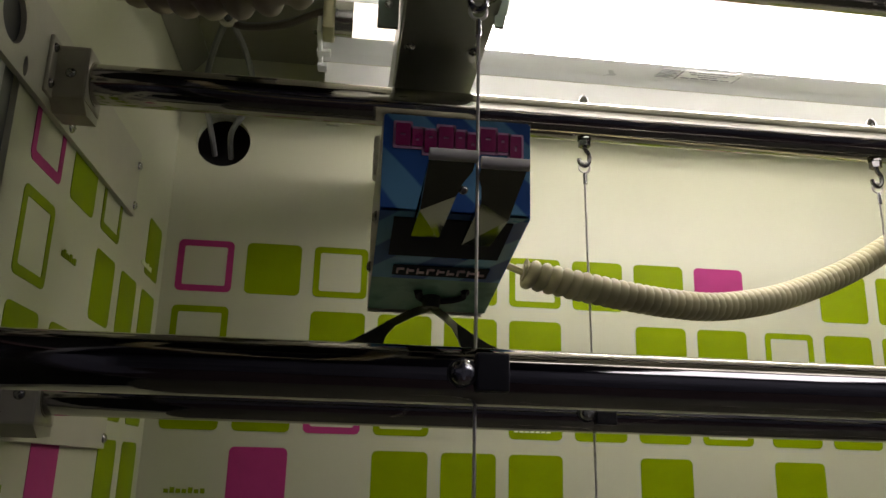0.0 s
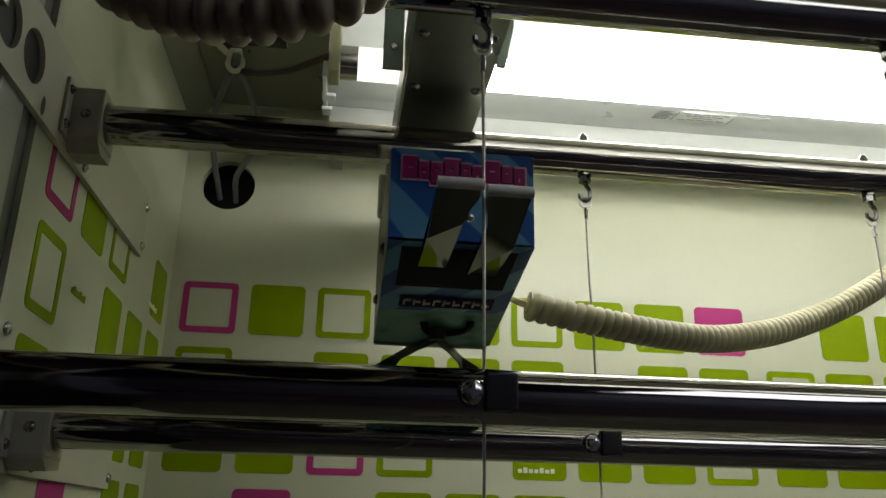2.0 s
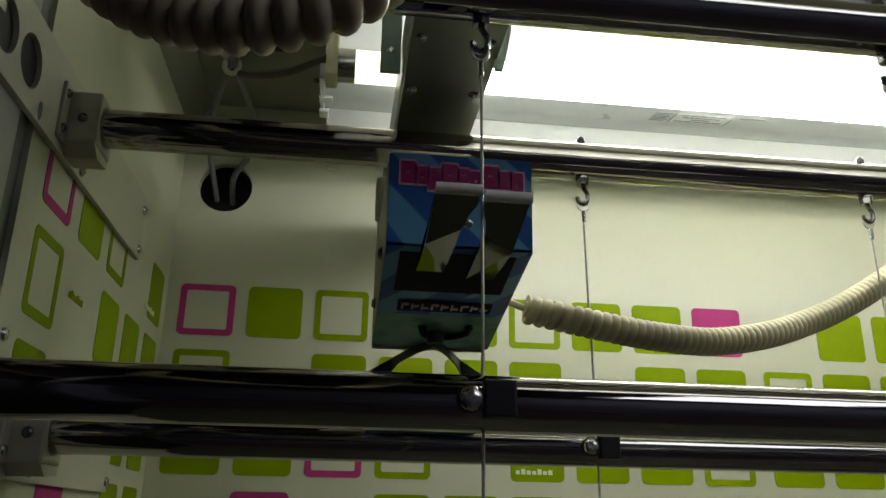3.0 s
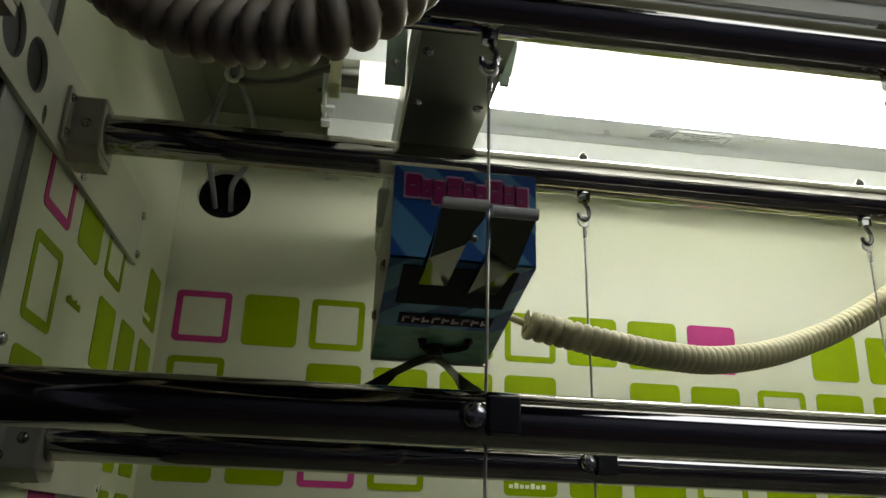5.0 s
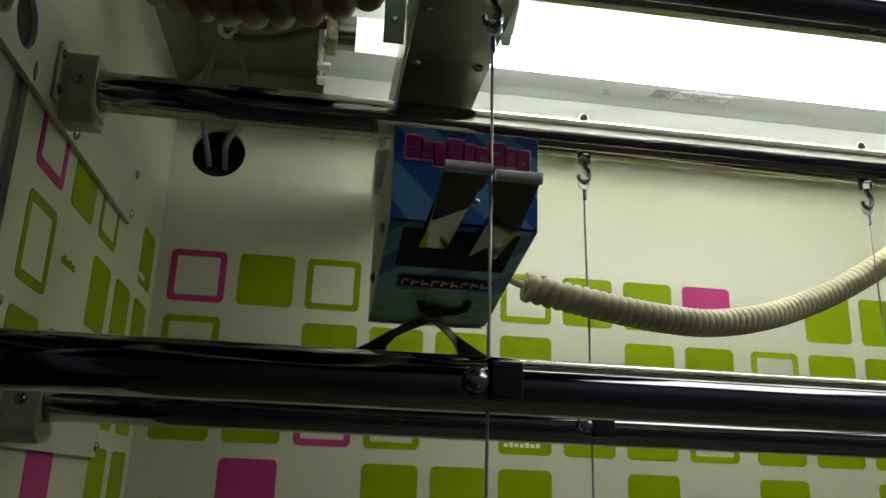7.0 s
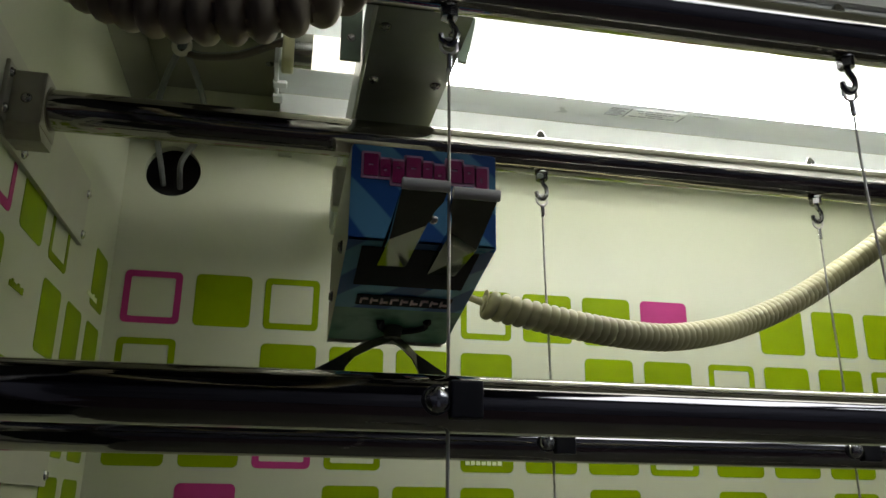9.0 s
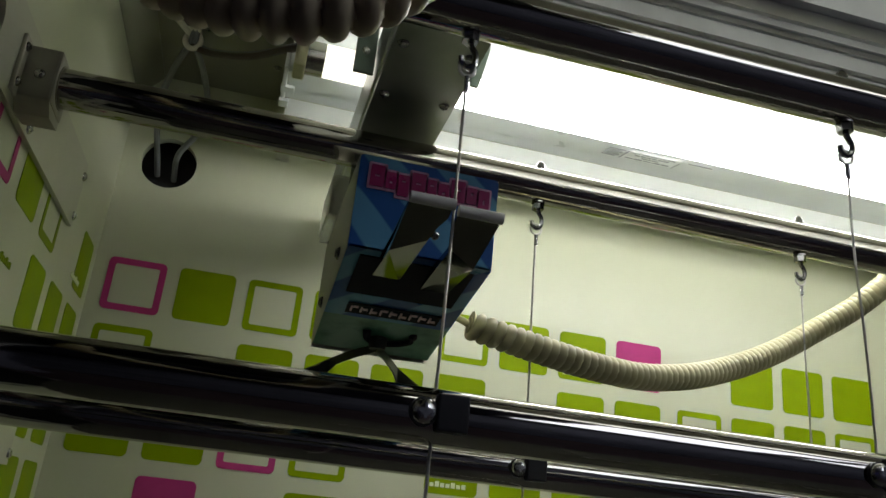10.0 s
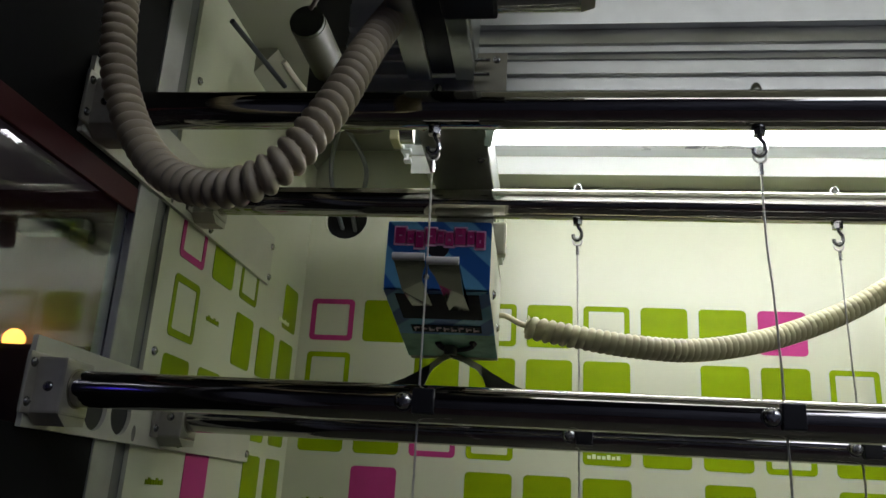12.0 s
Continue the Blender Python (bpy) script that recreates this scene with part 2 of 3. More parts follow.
def thing(name, label, category, group="", kind="", at=(0, 0, 0)):
    ob = new(name)
    ob.location = at
    ob.empty_display_size = 0.02
    return tagged(ob, label, category, group, kind)


def screw_mesh(direction, r=0.0045):
    """Pan-head cross screw about the origin, its head towards direction."""
    bm = bmesh.new()
    bmesh.ops.create_uvsphere(bm, u_segments=14, v_segments=8, radius=r)
    for v in bm.verts:
        v.co.z = max(v.co.z, 0) * 0.62
    add_box(bm, -r * 0.6, r * 0.6, -r * 0.11, r * 0.11, r * 0.5, r * 0.63)
    add_box(bm, -r * 0.11, r * 0.11, -r * 0.6, r * 0.6, r * 0.5, r * 0.63)
    m = Vector(direction).to_track_quat("Z", "Y").to_matrix().to_4x4()
    bmesh.ops.transform(bm, matrix=m, verts=bm.verts)
    return bm


SCREWS = {}


def screw(parent, x, y, z, direction, r=0.0045, mat=None):
    key = (direction, r)
    if key not in SCREWS:
        SCREWS[key] = finish("screw", screw_mesh(direction, r), mat or STEEL, parent, smooth=True)
        SCREWS[key].location = (x, y, z)
        return SCREWS[key]
    ob = new("screw", SCREWS[key].data)
    ob.parent, ob.location = parent, (x, y, z)
    return ob


# ---- plan ----
X_L, X_R, Y_B, Z_C, Z_F = -0.206, 0.92, 0.909, 1.955, 1.0
Y_G = 0.045
R_RAIL, R_LOW = 0.0141, 0.0124
Y_FRONT, Y_REAR, Z_UP, Z_LOW = 0.327, 0.518, 1.7232, 1.5115

# ---- structure: cabinet ----
HOLE = (-0.1535, 1.845, 0.0315)
wall_back = finish("wall_back", sheet(rect(X_L - 0.012, X_R, Z_F, Z_C), [circle(*HOLE, 36)], 0.012, lambda u, v, w: (u, Y_B + w, v)), WHITE)
tagged(wall_back, "white laminated back wall with green and pink squares", "wall", kind="structure")
# black disc closes off the wall hole and gives its darkness
duct = bmesh.new()
add_rod(duct, (HOLE[0], Y_B + 0.05, HOLE[1]), (HOLE[0], Y_B + 0.054, HOLE[1]), 0.05, 24)
tagged(finish("wall_recess", duct, BLACK), "black disc behind the round cable hole for its dark inside", "recess", kind="structure")
wall_left = finish("wall_left", box(X_L - 0.012, X_L, 0.470, Y_B, Z_F, Z_C), WHITE)
tagged(wall_left, "white laminated side wall with green and pink squares", "wall", kind="structure")
wall_right = finish("wall_right", box(X_R, X_R + 0.012, 0.474, Y_B + 0.012, Z_F, Z_C), WHITE)
tagged(wall_right, "plain white side wall of the cabinet", "wall", kind="structure")
far_glass = thing("window_2", "clear far side glass of the cabinet", "window", kind="structure")
pane = part("pane", box(X_R + 0.004, X_R + 0.009, Y_G, 0.473, Z_F, Z_C), GLASS, far_glass)
pane.visible_shadow = False
# black sheet added to keep the lit ceiling out of the pane's reflection
front_cover = finish("ceiling_front", box(X_L - 0.010, 0.03, Y_G + 0.031, 0.40, Z_C - 0.006, Z_C - 0.0005), MATTE)
tagged(front_cover, "black sheet added under the ceiling to darken the glass reflection", "ceiling", kind="structure")
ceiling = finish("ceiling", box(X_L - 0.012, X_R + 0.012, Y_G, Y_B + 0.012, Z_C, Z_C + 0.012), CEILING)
# trim takes the dark ceiling grey in place of shade
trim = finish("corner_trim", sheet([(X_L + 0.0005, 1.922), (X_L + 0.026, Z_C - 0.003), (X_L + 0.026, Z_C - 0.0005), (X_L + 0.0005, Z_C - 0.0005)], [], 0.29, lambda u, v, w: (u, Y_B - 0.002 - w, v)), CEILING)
tagged(trim, "angled strip along the ceiling corner, coloured dark for shade", "trim", kind="structure")
soffit = finish("ceiling_soffit", box(-0.03, X_R - 0.002, 0.7475, Y_B - 0.001, 1.898, Z_C - 0.007), WHITE)
tagged(soffit, "white laminated soffit behind the lamp", "ceiling", kind="structure")
# slab added so the ceiling is paler on the lamp side
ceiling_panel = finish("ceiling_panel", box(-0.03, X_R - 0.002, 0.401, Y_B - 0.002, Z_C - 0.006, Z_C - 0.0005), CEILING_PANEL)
tagged(ceiling_panel, "white laminated ceiling panel round the lamps, darkened against bounced light", "ceiling", kind="structure")
tagged(ceiling, "cabinet ceiling, grey darkened to hold down bounced light", "ceiling", kind="structure")
floor = finish("floor", box(X_L - 0.012, X_R + 0.012, Y_G, Y_B + 0.012, Z_F - 0.02, Z_F), PLAYFIELD)
tagged(floor, "grey playfield board of the cabinet", "floor", kind="structure")
base = finish("cabinet_base", box(X_L - 0.012, X_R + 0.012, Y_G, Y_B + 0.012, 0.0, Z_F - 0.02, 0.004), OUTER)
tagged(base, "dark red lower cabinet body", "cabinet", kind="structure")
post = finish("corner_post", box(X_L - 0.02, X_L + 0.001, 0.411, 0.446, Z_F, Z_C, 0.0015), POST)
tagged(post, "scuffed grey aluminium upright beside the side glass", "post", kind="structure")
# the channel's shade is in its darker colour
recess = finish("post_recess", box(X_L - 0.02, X_L - 0.004, 0.446, 0.470, Z_F, Z_C), POST_SHADE)
tagged(recess, "recessed channel of the upright, shade put into its grey", "post", kind="structure")
# black panel added inside the glass, where reflections came out too pale
header = finish("side_header", box(X_L - 0.004, X_L - 0.0005, Y_G + 0.031, 0.4105, 1.692, Z_C), MATTE)
tagged(header, "black header panel added over the side glass to kill reflections", "panel", kind="structure")
outer_rail = finish("side_trim", box(X_L - 0.004, X_L + 0.0005, Y_G + 0.031, 0.4105, 1.670, 1.6915, 0.001), MAROON)
tagged(outer_rail, "dark red trim along the top of the side glass", "trim", kind="structure")
# black panel added to keep the lower glass dark and free of reflections
skirt = finish("side_skirt", box(X_L - 0.004, X_L - 0.0005, Y_G + 0.031, 0.4105, Z_F, 1.486), MATTE)
tagged(skirt, "black panel added low on the side glass to hide reflected squares", "panel", kind="structure")
fpost = finish("front_post", box(X_L - 0.03, X_L + 0.002, Y_G - 0.01, Y_G + 0.03, Z_F, Z_C, 0.003), BLACK)
tagged(fpost, "black front upright of the cabinet", "post", kind="structure")
side_glass = thing("window_1", "clear side glass of the cabinet", "window", kind="structure")
pane = part("pane", box(X_L - 0.010, X_L - 0.005, Y_G + 0.031, 0.410, Z_F, Z_C), GLASS, side_glass)
pane.visible_shadow = False

# squares printed on the walls
SQ_W, SQ_H, PITCH_X, PITCH_Z, T = 0.0625, 0.060, 0.077, 0.0765, 0.0007
ROWS_Z = [1.722 - PITCH_Z * k - SQ_H / 2 for k in range(4)]
DECALS = {}


def decal(wall, kind, place, mat, w=SQ_W, h=SQ_H):
    """One vinyl square, solid or hollow, on the wall at place = (x, y, z); side walls are turned."""
    on_side = wall is wall_left
    key = (kind, on_side, round(w, 4), round(h, 4), mat.name)
    if key not in DECALS:
        holes = [rounded(w - 0.0148, h - 0.0148, 0.002)] if kind == "ring" else []
        put = (lambda u, v, q: (q - 0.0002, u, v)) if on_side else (lambda u, v, q: (u, 0.0002 - q, v))
        DECALS[key] = finish("square", sheet(rounded(w, h, 0.006), holes, T, put), mat, wall)
        DECALS[key].location = place
        return DECALS[key]
    ob = new("square", DECALS[key].data)
    ob.parent, ob.location = wall, place
    return ob


def word(wall, x0, length, z, mat, h=0.006):
    """A small printed word as plain bars on a wall."""
    on_side = wall is wall_left
    bm = bmesh.new()
    n, u = 7, 0.0
    step = length / n
    for k in range(n):
        tall = h * (0.7, 1.0, 0.75, 0.7, 1.0, 0.7, 0.85)[k]
        if on_side:
            add_box(bm, X_L + 0.0002, X_L + 0.0011, x0 + u, x0 + u + step * 0.75, z, z + tall)
        else:
            add_box(bm, x0 + u, x0 + u + step * 0.75, Y_B - 0.0011, Y_B - 0.0002, z, z + tall)
        u += step
    return part("word", bm, mat, wall, "small printed word as bars")


# g: green, r: green ring, p: pink ring, k: pink, -: bare
BACK = ["pgrrgrggk-ggg", "r-gggg-ggrggr", "ggpr-gggrggg-", "-k-ggg-g-g-g-"]
SIDE = ["pgr-g", "r-ggg", "gg-gg", "-k-gg"]
KINDS = {"g": ("solid", GREEN), "r": ("ring", GREEN), "p": ("ring", PINK), "k": ("solid", PINK)}
for row, z in zip(BACK, ROWS_Z):
    for k, c in enumerate(row):
        if c in KINDS:
            x = -0.191 + PITCH_X * k + (0.009 if k > 8 else 0.0) + SQ_W / 2
            decal(wall_back, KINDS[c][0], (x, Y_B, z), KINDS[c][1])
for row, z in zip(SIDE, ROWS_Z):
    for k, c in enumerate(row):
        if c in KINDS:
            decal(wall_left, KINDS[c][0], (X_L, 0.503 + 0.081 * k + 0.0293, z), KINDS[c][1], 0.0585)
word(wall_back, -0.191 + PITCH_X * 7 + 0.006, 0.044, 1.668, FADED)
word(wall_back, -0.191 + PITCH_X * 5 + 0.006, 0.044, 1.517, FADED)
word(wall_back, -0.178, 0.044, 1.443, GREEN)
word(wall_left, 0.585, 0.034, 1.617, GREEN)
word(wall_left, 0.507, 0.036, 1.452, GREEN)
word(wall_left, 0.812, 0.044, 1.668, FADED)

# ---- the arcade round the cabinet ----
for name, b in (("wall_room_left", (-3.1, -3.0, -3, 4)), ("wall_room_right", (4.0, 4.1, -3, 4)), ("wall_room_back", (-3, 4, 4.0, 4.1)), ("wall_room_front", (-3, 4, -3.1, -3.0))):
    tagged(finish(name, box(*b, 0, 3.2), ROOM), "dark brown arcade wall", "wall", kind="structure")
tagged(finish("ceiling_room", box(-3.1, 4.1, -3.1, 4.1, 3.2, 3.3), ROOM), "dark arcade ceiling", "ceiling", kind="structure")
tagged(finish("ground", box(-3.1, 4.1, -3.1, 4.1, -0.1, 0.0), CARPET), "dark patterned arcade carpet", "floor", kind="structure")


# unseen panels, added to put cool light and reflections on the rails
for x in (1.6, 3.0):
    panel = thing("fill_panel", "unseen cool ceiling panel added to light the rails", "lamp", "arcade ceiling panels")
    part("frame", box(x - 0.55, x + 0.55, -2.3, -0.9, 3.17, 3.2), ALU, panel)
    part("diffuser", box(x - 0.5, x + 0.5, -2.25, -0.95, 3.162, 3.171), FILL_GLOW, panel, "glowing cool face of the added panel")
machine = thing("arcade_machine", "dark red neighbouring game machine with a mauve panel and amber lamp", "machine")
part("body", box(-1.6, -0.45, 1.06, 1.22, 0.0, 1.668, 0.01), MAROON, machine)
part("back_panel", box(-1.6, -0.45, 1.20, 1.22, 1.668, 1.93, 0.002), MAUVE, machine, "dull mauve back panel")
part("beam", box(-1.6, -0.45, 1.14, 1.185, 1.924, 1.976, 0.004), MAROON, machine)
part("header", box(-1.6, -0.45, 1.19, 1.22, 1.932, 2.15, 0.004), MAUVE, machine)
part("bracket", add_rod(box(-0.86, -0.72, 1.15, 1.19, 1.895, 1.925, 0.008), (-0.74, 1.15, 1.89), (-0.70, 1.15, 1.885), 0.014, 14), BLACK, machine, "black bracket with a round end")
bulb = bmesh.new()
bmesh.ops.create_uvsphere(bulb, u_segments=20, v_segments=12, radius=0.019, matrix=Matrix.Translation((-0.812, 1.15, 1.6895)))
part("lamp_globe", bulb, AMBER, machine, "glowing amber globe", True)
part("lamp_base", rod((-0.812, 1.15, 1.667), (-0.812, 1.15, 1.674), 0.017, 16), BLACK, machine)

# unseen body, added to carry the violet strip mirrored in the rail
opposite = thing("arcade_machine", "unseen dark body added to hold a violet light strip", "machine")
part("body", box(-1.25, -0.6, -1.6, -1.02, 0.0, 1.95, 0.02), ROOM, opposite)
part("light_strip", box(-0.91, -0.83, -1.021, -1.012, 1.61, 1.70, 0.003), VIOLET, opposite, "glowing violet light strip")

# ---- rails ----
def rail(name, label, y, z, x0, r):
    ob = thing(name, label, "rail", "rails across the cabinet")
    part("bar", rod((x0, y, z), (X_R, y, z), r, 48), CHROME, ob, smooth=True)
    part("end_ring", rod((x0 - 0.001, y, z), (x0 + 0.0035, y, z), r + 0.0012, 32), BRASS, ob, "dull brass end ring", True)
    return ob


rail("upper_rail", "polished steel rail with wire hooks, front upper", Y_FRONT, Z_UP, X_L + 0.026, R_RAIL)
rail("upper_rail", "polished steel rail with wire hooks, rear upper", Y_REAR, Z_UP, X_L + 0.026, R_RAIL)
rail("lower_rail", "polished steel rail with black clamps, front lower", Y_FRONT, Z_LOW, X_L + 0.026, R_LOW)
rail("lower_rail", "polished steel rail with black clamps, rear lower", Y_REAR, Z_LOW, X_L + 0.026, R_LOW)


# ---- plates on the side wall that carry the rails ----
def rail_plate(label, z0, z1, hole_z, hole_r):
    ob = thing("rail_plate", label, "mounting plate", "plates carrying the rails")
    holes = [circle(0.397, hole_z, hole_r), circle(0.437, hole_z, hole_r), circle(0.4625, z0 + 0.0085, 0.0035, 16, 0.0068)]
    outer = [(0.308, z0), (0.746, z0), (0.746, z1), (0.51, z1), (0.50, z1), (0.308, z1)]
    part("plate", sheet(outer, holes, 0.004, lambda u, v, w: (X_L + 0.001 + w, u, v)), PLATE, ob)
    # black discs stand for the unlit depth of the cable holes
    for y in (0.397, 0.437):
        part("bore", rod((X_L - 0.0125 if y < 0.41 else X_L + 0.0012, y, hole_z), (X_L + 0.0016, y, hole_z), hole_r + 0.001, 28), BLACK, ob, "black disc in the cable hole for its unlit inside", True)
    for y, z in ((0.741, z0 + 0.009), (0.741, z1 - 0.014), (0.553, z0 + 0.007)):
        screw(ob, X_L + 0.005, y, z, (1, 0, 0))
    return ob


rail_plate("off-white painted plate holding the upper rails", 1.6975, 1.760, 1.7265, 0.0170)
rail_plate("off-white painted plate holding the lower rails", 1.4835, 1.545, 1.505, 0.0165)
for y, z in ((0.484, 1.566), (0.487, 1.838)):
    s = screw(None, X_L + 0.0005, y, z, (1, 0, 0), 0.0046)
    s.name = "wall_screw"
    tagged(s, "bright pan-head screw in the side wall", "screw")


def rail_holder(y, z):
    ob = thing("rail_holder", "zinc block holding a rail end to the wall plate", "bracket", "rail end blocks")
    x = X_L + 0.005
    part("block", box(x, x + 0.024, y - 0.0175, y + 0.0175, z - 0.019, z + 0.019, 0.002), ZINC, ob)
    part("lip", sheet([(y - 0.0165, z - 0.0188), (y + 0.0165, z - 0.0188), (y + 0.0165, z - 0.0245), (y - 0.006, z - 0.0262)], [], 0.022, lambda u, v, w: (x + 0.001 + w, u, v)), ZINC, ob)
    part("flange", box(x, x + 0.003, y - 0.027, y + 0.027, z - 0.0195, z + 0.0215, 0.001), ZINC, ob)
    screw(ob, x + 0.013, y - 0.0175, z - 0.001, (0, -1, 0), 0.0036, HOOK)
    for dz in (-0.012, 0.014):
        screw(ob, x + 0.003, y - 0.0225, z + dz, (1, 0, 0), 0.0034, HOOK)


for y in (Y_FRONT, Y_REAR):
    for z in (Z_UP, Z_LOW):
        rail_holder(y, z)


# ---- hooks, wires and clamps ----
def hook_bolt(x, y):
    ob = thing("wire_hook", "small steel hook bolted through the upper rail", "hook", "hooks under the rails", at=(x, y, Z_UP))
    r = R_RAIL
    dome = bmesh.new()
    bmesh.ops.create_uvsphere(dome, u_segments=16, v_segments=8, radius=0.0044, matrix=Matrix.Translation((0, 0, r)))
    for v in dome.verts:
        v.co.z = r - 0.001 + max(0.0, v.co.z - r) * 1.9
    part("top_nut", dome, HOOK, ob, smooth=True)
    part("nut", rod((0, 0, -r - 0.0055), (0, 0, -r + 0.001), 0.0046, 6), HOOK, ob)
    part("washer", rod((0, 0, -r - 0.0005), (0, 0, -r + 0.0012), 0.0052, 16), HOOK, ob)
    pts = [(0, 0, -r - 0.004), (0.001, 0, -r - 0.008), (0.0034, 0, -r - 0.012), (0.0032, 0, -r - 0.0175), (0, 0, -r - 0.0205), (-0.0034, 0, -r - 0.0185), (-0.0042, 0, -r - 0.0150)]
    part("hook", sweep(pts, 0.0017, 8, 5), HOOK, ob, smooth=True)
    return ob


def hanging_wire(x, y, lean, bottom=1.12):
    ob = thing("hanging_wire", "thin steel wire hanging from a rail hook", "wire", "hanging wires", at=(x, y, Z_UP - R_RAIL - 0.0195))
    ring = [(0.0042 * math.sin(a), 0.0006, -0.0042 * math.cos(a) - 0.0015) for a in [2 * math.pi * k / 14 for k in range(15)]]
    part("eyelet", sweep(ring, 0.0009, 6, 2), WIRE, ob, "pale wire eyelet", True)
    part("crimp", rod((0, 0, -0.0065), (0.0002, 0, -0.0150), 0.0015, 10), STEEL, ob)
    depth = Z_UP - R_RAIL - 0.0195 - bottom
    pts = [(0, 0, -0.0145), (0.0006, 0.0002, -0.06), (lean * 0.5, 0, -0.17), (lean, 0, -depth)]
    part("strand", sweep(pts, 0.00075, 6, 8), WIRE, ob, smooth=True)


def rail_clamp(x, y):
    ob = thing("rail_clamp", "black plastic stop clamped on the lower rail", "clamp", "clamps on the lower rails", at=(x, y, Z_LOW))
    r = R_LOW
    bm = box(0.0055, 0.0195, -r - 0.0035, -r + 0.006, -0.0075, 0.0085, 0.001)
    part("block", bm, BLACK, ob)
    part("seat", rod((0, -r + 0.002, 0), (0, -r - 0.002, 0), 0.0062, 20), BLACK, ob)
    s = screw(ob, 0, -r - 0.002, 0, (0, -1, 0), 0.0056)
    return ob


for x in (0.0585, 0.2835, 0.5085, 0.7335):
    hook_bolt(x, Y_FRONT)
    hanging_wire(x, Y_FRONT, 0.002 if x < 0.1 else 0.010)
    rail_clamp(x - 0.0065, Y_FRONT)
for x in (0.169, 0.398, 0.627, 0.856):
    hook_bolt(x, Y_REAR)
    hanging_wire(x, Y_REAR, 0.005)
    rail_clamp(x - 0.0062, Y_REAR)

# ---- fluorescent lamp ----
lamp = thing("fluorescent_lamp", "lit fluorescent tube on a white enamel batten", "lamp", at=(-0.006, 0, 0))
TY, TZ, TR = 0.599, 1.8385, 0.0145
part("tube", rod((0.045, TY, TZ), (0.86, TY, TZ), TR, 24), TUBE, lamp, "glowing white tube", True)
part("tube_end", rod((0.0, TY, TZ), (0.045, TY, TZ), TR, 24), TUBE_DIM, lamp, "aged dim end of the tube", True)
part("cap", rod((-0.014, TY, TZ), (0.001, TY, TZ), TR + 0.0004, 24), STEEL, lamp, "metal tube end cap", True)
part("cap", rod((0.859, TY, TZ), (0.874, TY, TZ), TR + 0.0004, 24), STEEL, lamp, "metal tube end cap", True)
part("socket", box(-0.024, -0.014, TY - 0.013, TY + 0.014, TZ - 0.016, TZ + 0.030, 0.002), SOCKET, lamp, "yellowed plastic tube socket")
part("socket", box(0.874, 0.885, TY - 0.017, TY + 0.017, TZ - 0.021, TZ + 0.030, 0.002), SOCKET, lamp, "yellowed plastic tube socket")
for x in (-0.024, 0.876):
    part("stem", box(x, x + 0.009, TY - 0.010, 0.668, TZ + 0.020, TZ + 0.030, 0.001), SOCKET, lamp)
under_z = lambda y: 1.867 + 0.17 * (y - 0.705)
prof = [(0.662, Z_C - 0.0065), (0.662, 1.864), (0.666, under_z(0.666)), (0.712, under_z(0.712)), (0.714, under_z(0.714) + 0.001), (0.7395, 1.8722), (0.7405, Z_C - 0.0065)]
part("batten", sheet(prof, [], 0.90, lambda u, v, w: (w - 0.028, u, v)), LAMP_WHITE, lamp, "white enamel housing")
part("reflector_strip", sheet([(0.7395, 1.8715), (0.7430, 1.8490), (0.7443, 1.8490), (0.7410, 1.8715)], [], 0.89, lambda u, v, w: (w - 0.026, u, v)), FROSTED, lamp, "frosted white plastic strip behind the tube")
part("end_clip", add_box(add_box(box(-0.0325, -0.0285, 0.664, 0.738, 1.862, 1.880, 0.001), -0.0335, -0.020, 0.700, 0.712, 1.8615, 1.8650, 0.001), -0.0335, -0.024, 0.724, 0.738, 1.8590, 1.8630, 0.001), LAMP_WHITE, lamp)
on_batten = lambda u, v, w: (u, v, under_z(v) - 0.0004 - w)
part("label", sheet(rect(0.330, 0.3885, 0.676, 0.702), [], 0.0004, on_batten), LABEL, lamp, "pale printed rating label")
txt = bmesh.new()


def ink_bar(x0, x1, y0, y1):
    vs = [txt.verts.new(on_batten(x, y, w)) for w in (0.0006, 0.0011) for x, y in ((x0, y0), (x1, y0), (x1, y1), (x0, y1))]
    for f in ((0, 1, 2, 3), (4, 7, 6, 5), (0, 4, 5, 1), (1, 5, 6, 2), (2, 6, 7, 3), (3, 7, 4, 0)):
        txt.faces.new([vs[i] for i in f])


ink_bar(0.3275, 0.3284, 0.676, 0.702)
ink_bar(0.3890, 0.3896, 0.684, 0.702)
ink_bar(0.396, 0.424, 0.6762, 0.6775)
for k, (u0, u1) in enumerate(((0.3345, 0.384), (0.339, 0.379), (0.349, 0.369), (0.333, 0.386))):
    n = 5 + k % 3
    for j in range(n):
        ink_bar(u0 + (u1 - u0) * j / n, u0 + (u1 - u0) * (j + 0.8) / n, 0.6790 + 0.0058 * k, 0.6806 + 0.0058 * k)
for k in range(6):
    ink_bar(0.3065, 0.3245 - 0.003 * (k % 2), 0.677 + 0.0042 * k, 0.6788 + 0.0042 * k)
part("print", txt, CABLE, lamp, "rows of tiny unreadable print")

front_lamp = thing("front_lamp", "weaker fluorescent tube over the front glass", "lamp")
part("batten", box(0.10, 0.90, 0.085, 0.135, 1.925, Z_C - 0.006, 0.003), LAMP_WHITE, front_lamp, "white enamel housing")
part("tube", rod((0.13, 0.11, 1.908), (0.86, 0.11, 1.908), 0.0125, 20), TUBE_FRONT, front_lamp, "glowing white tube", True)
for x in (0.116, 0.861):
    part("socket", box(x, x + 0.013, 0.095, 0.125, 1.893, 1.926, 0.002), SOCKET, front_lamp, "plastic tube socket")

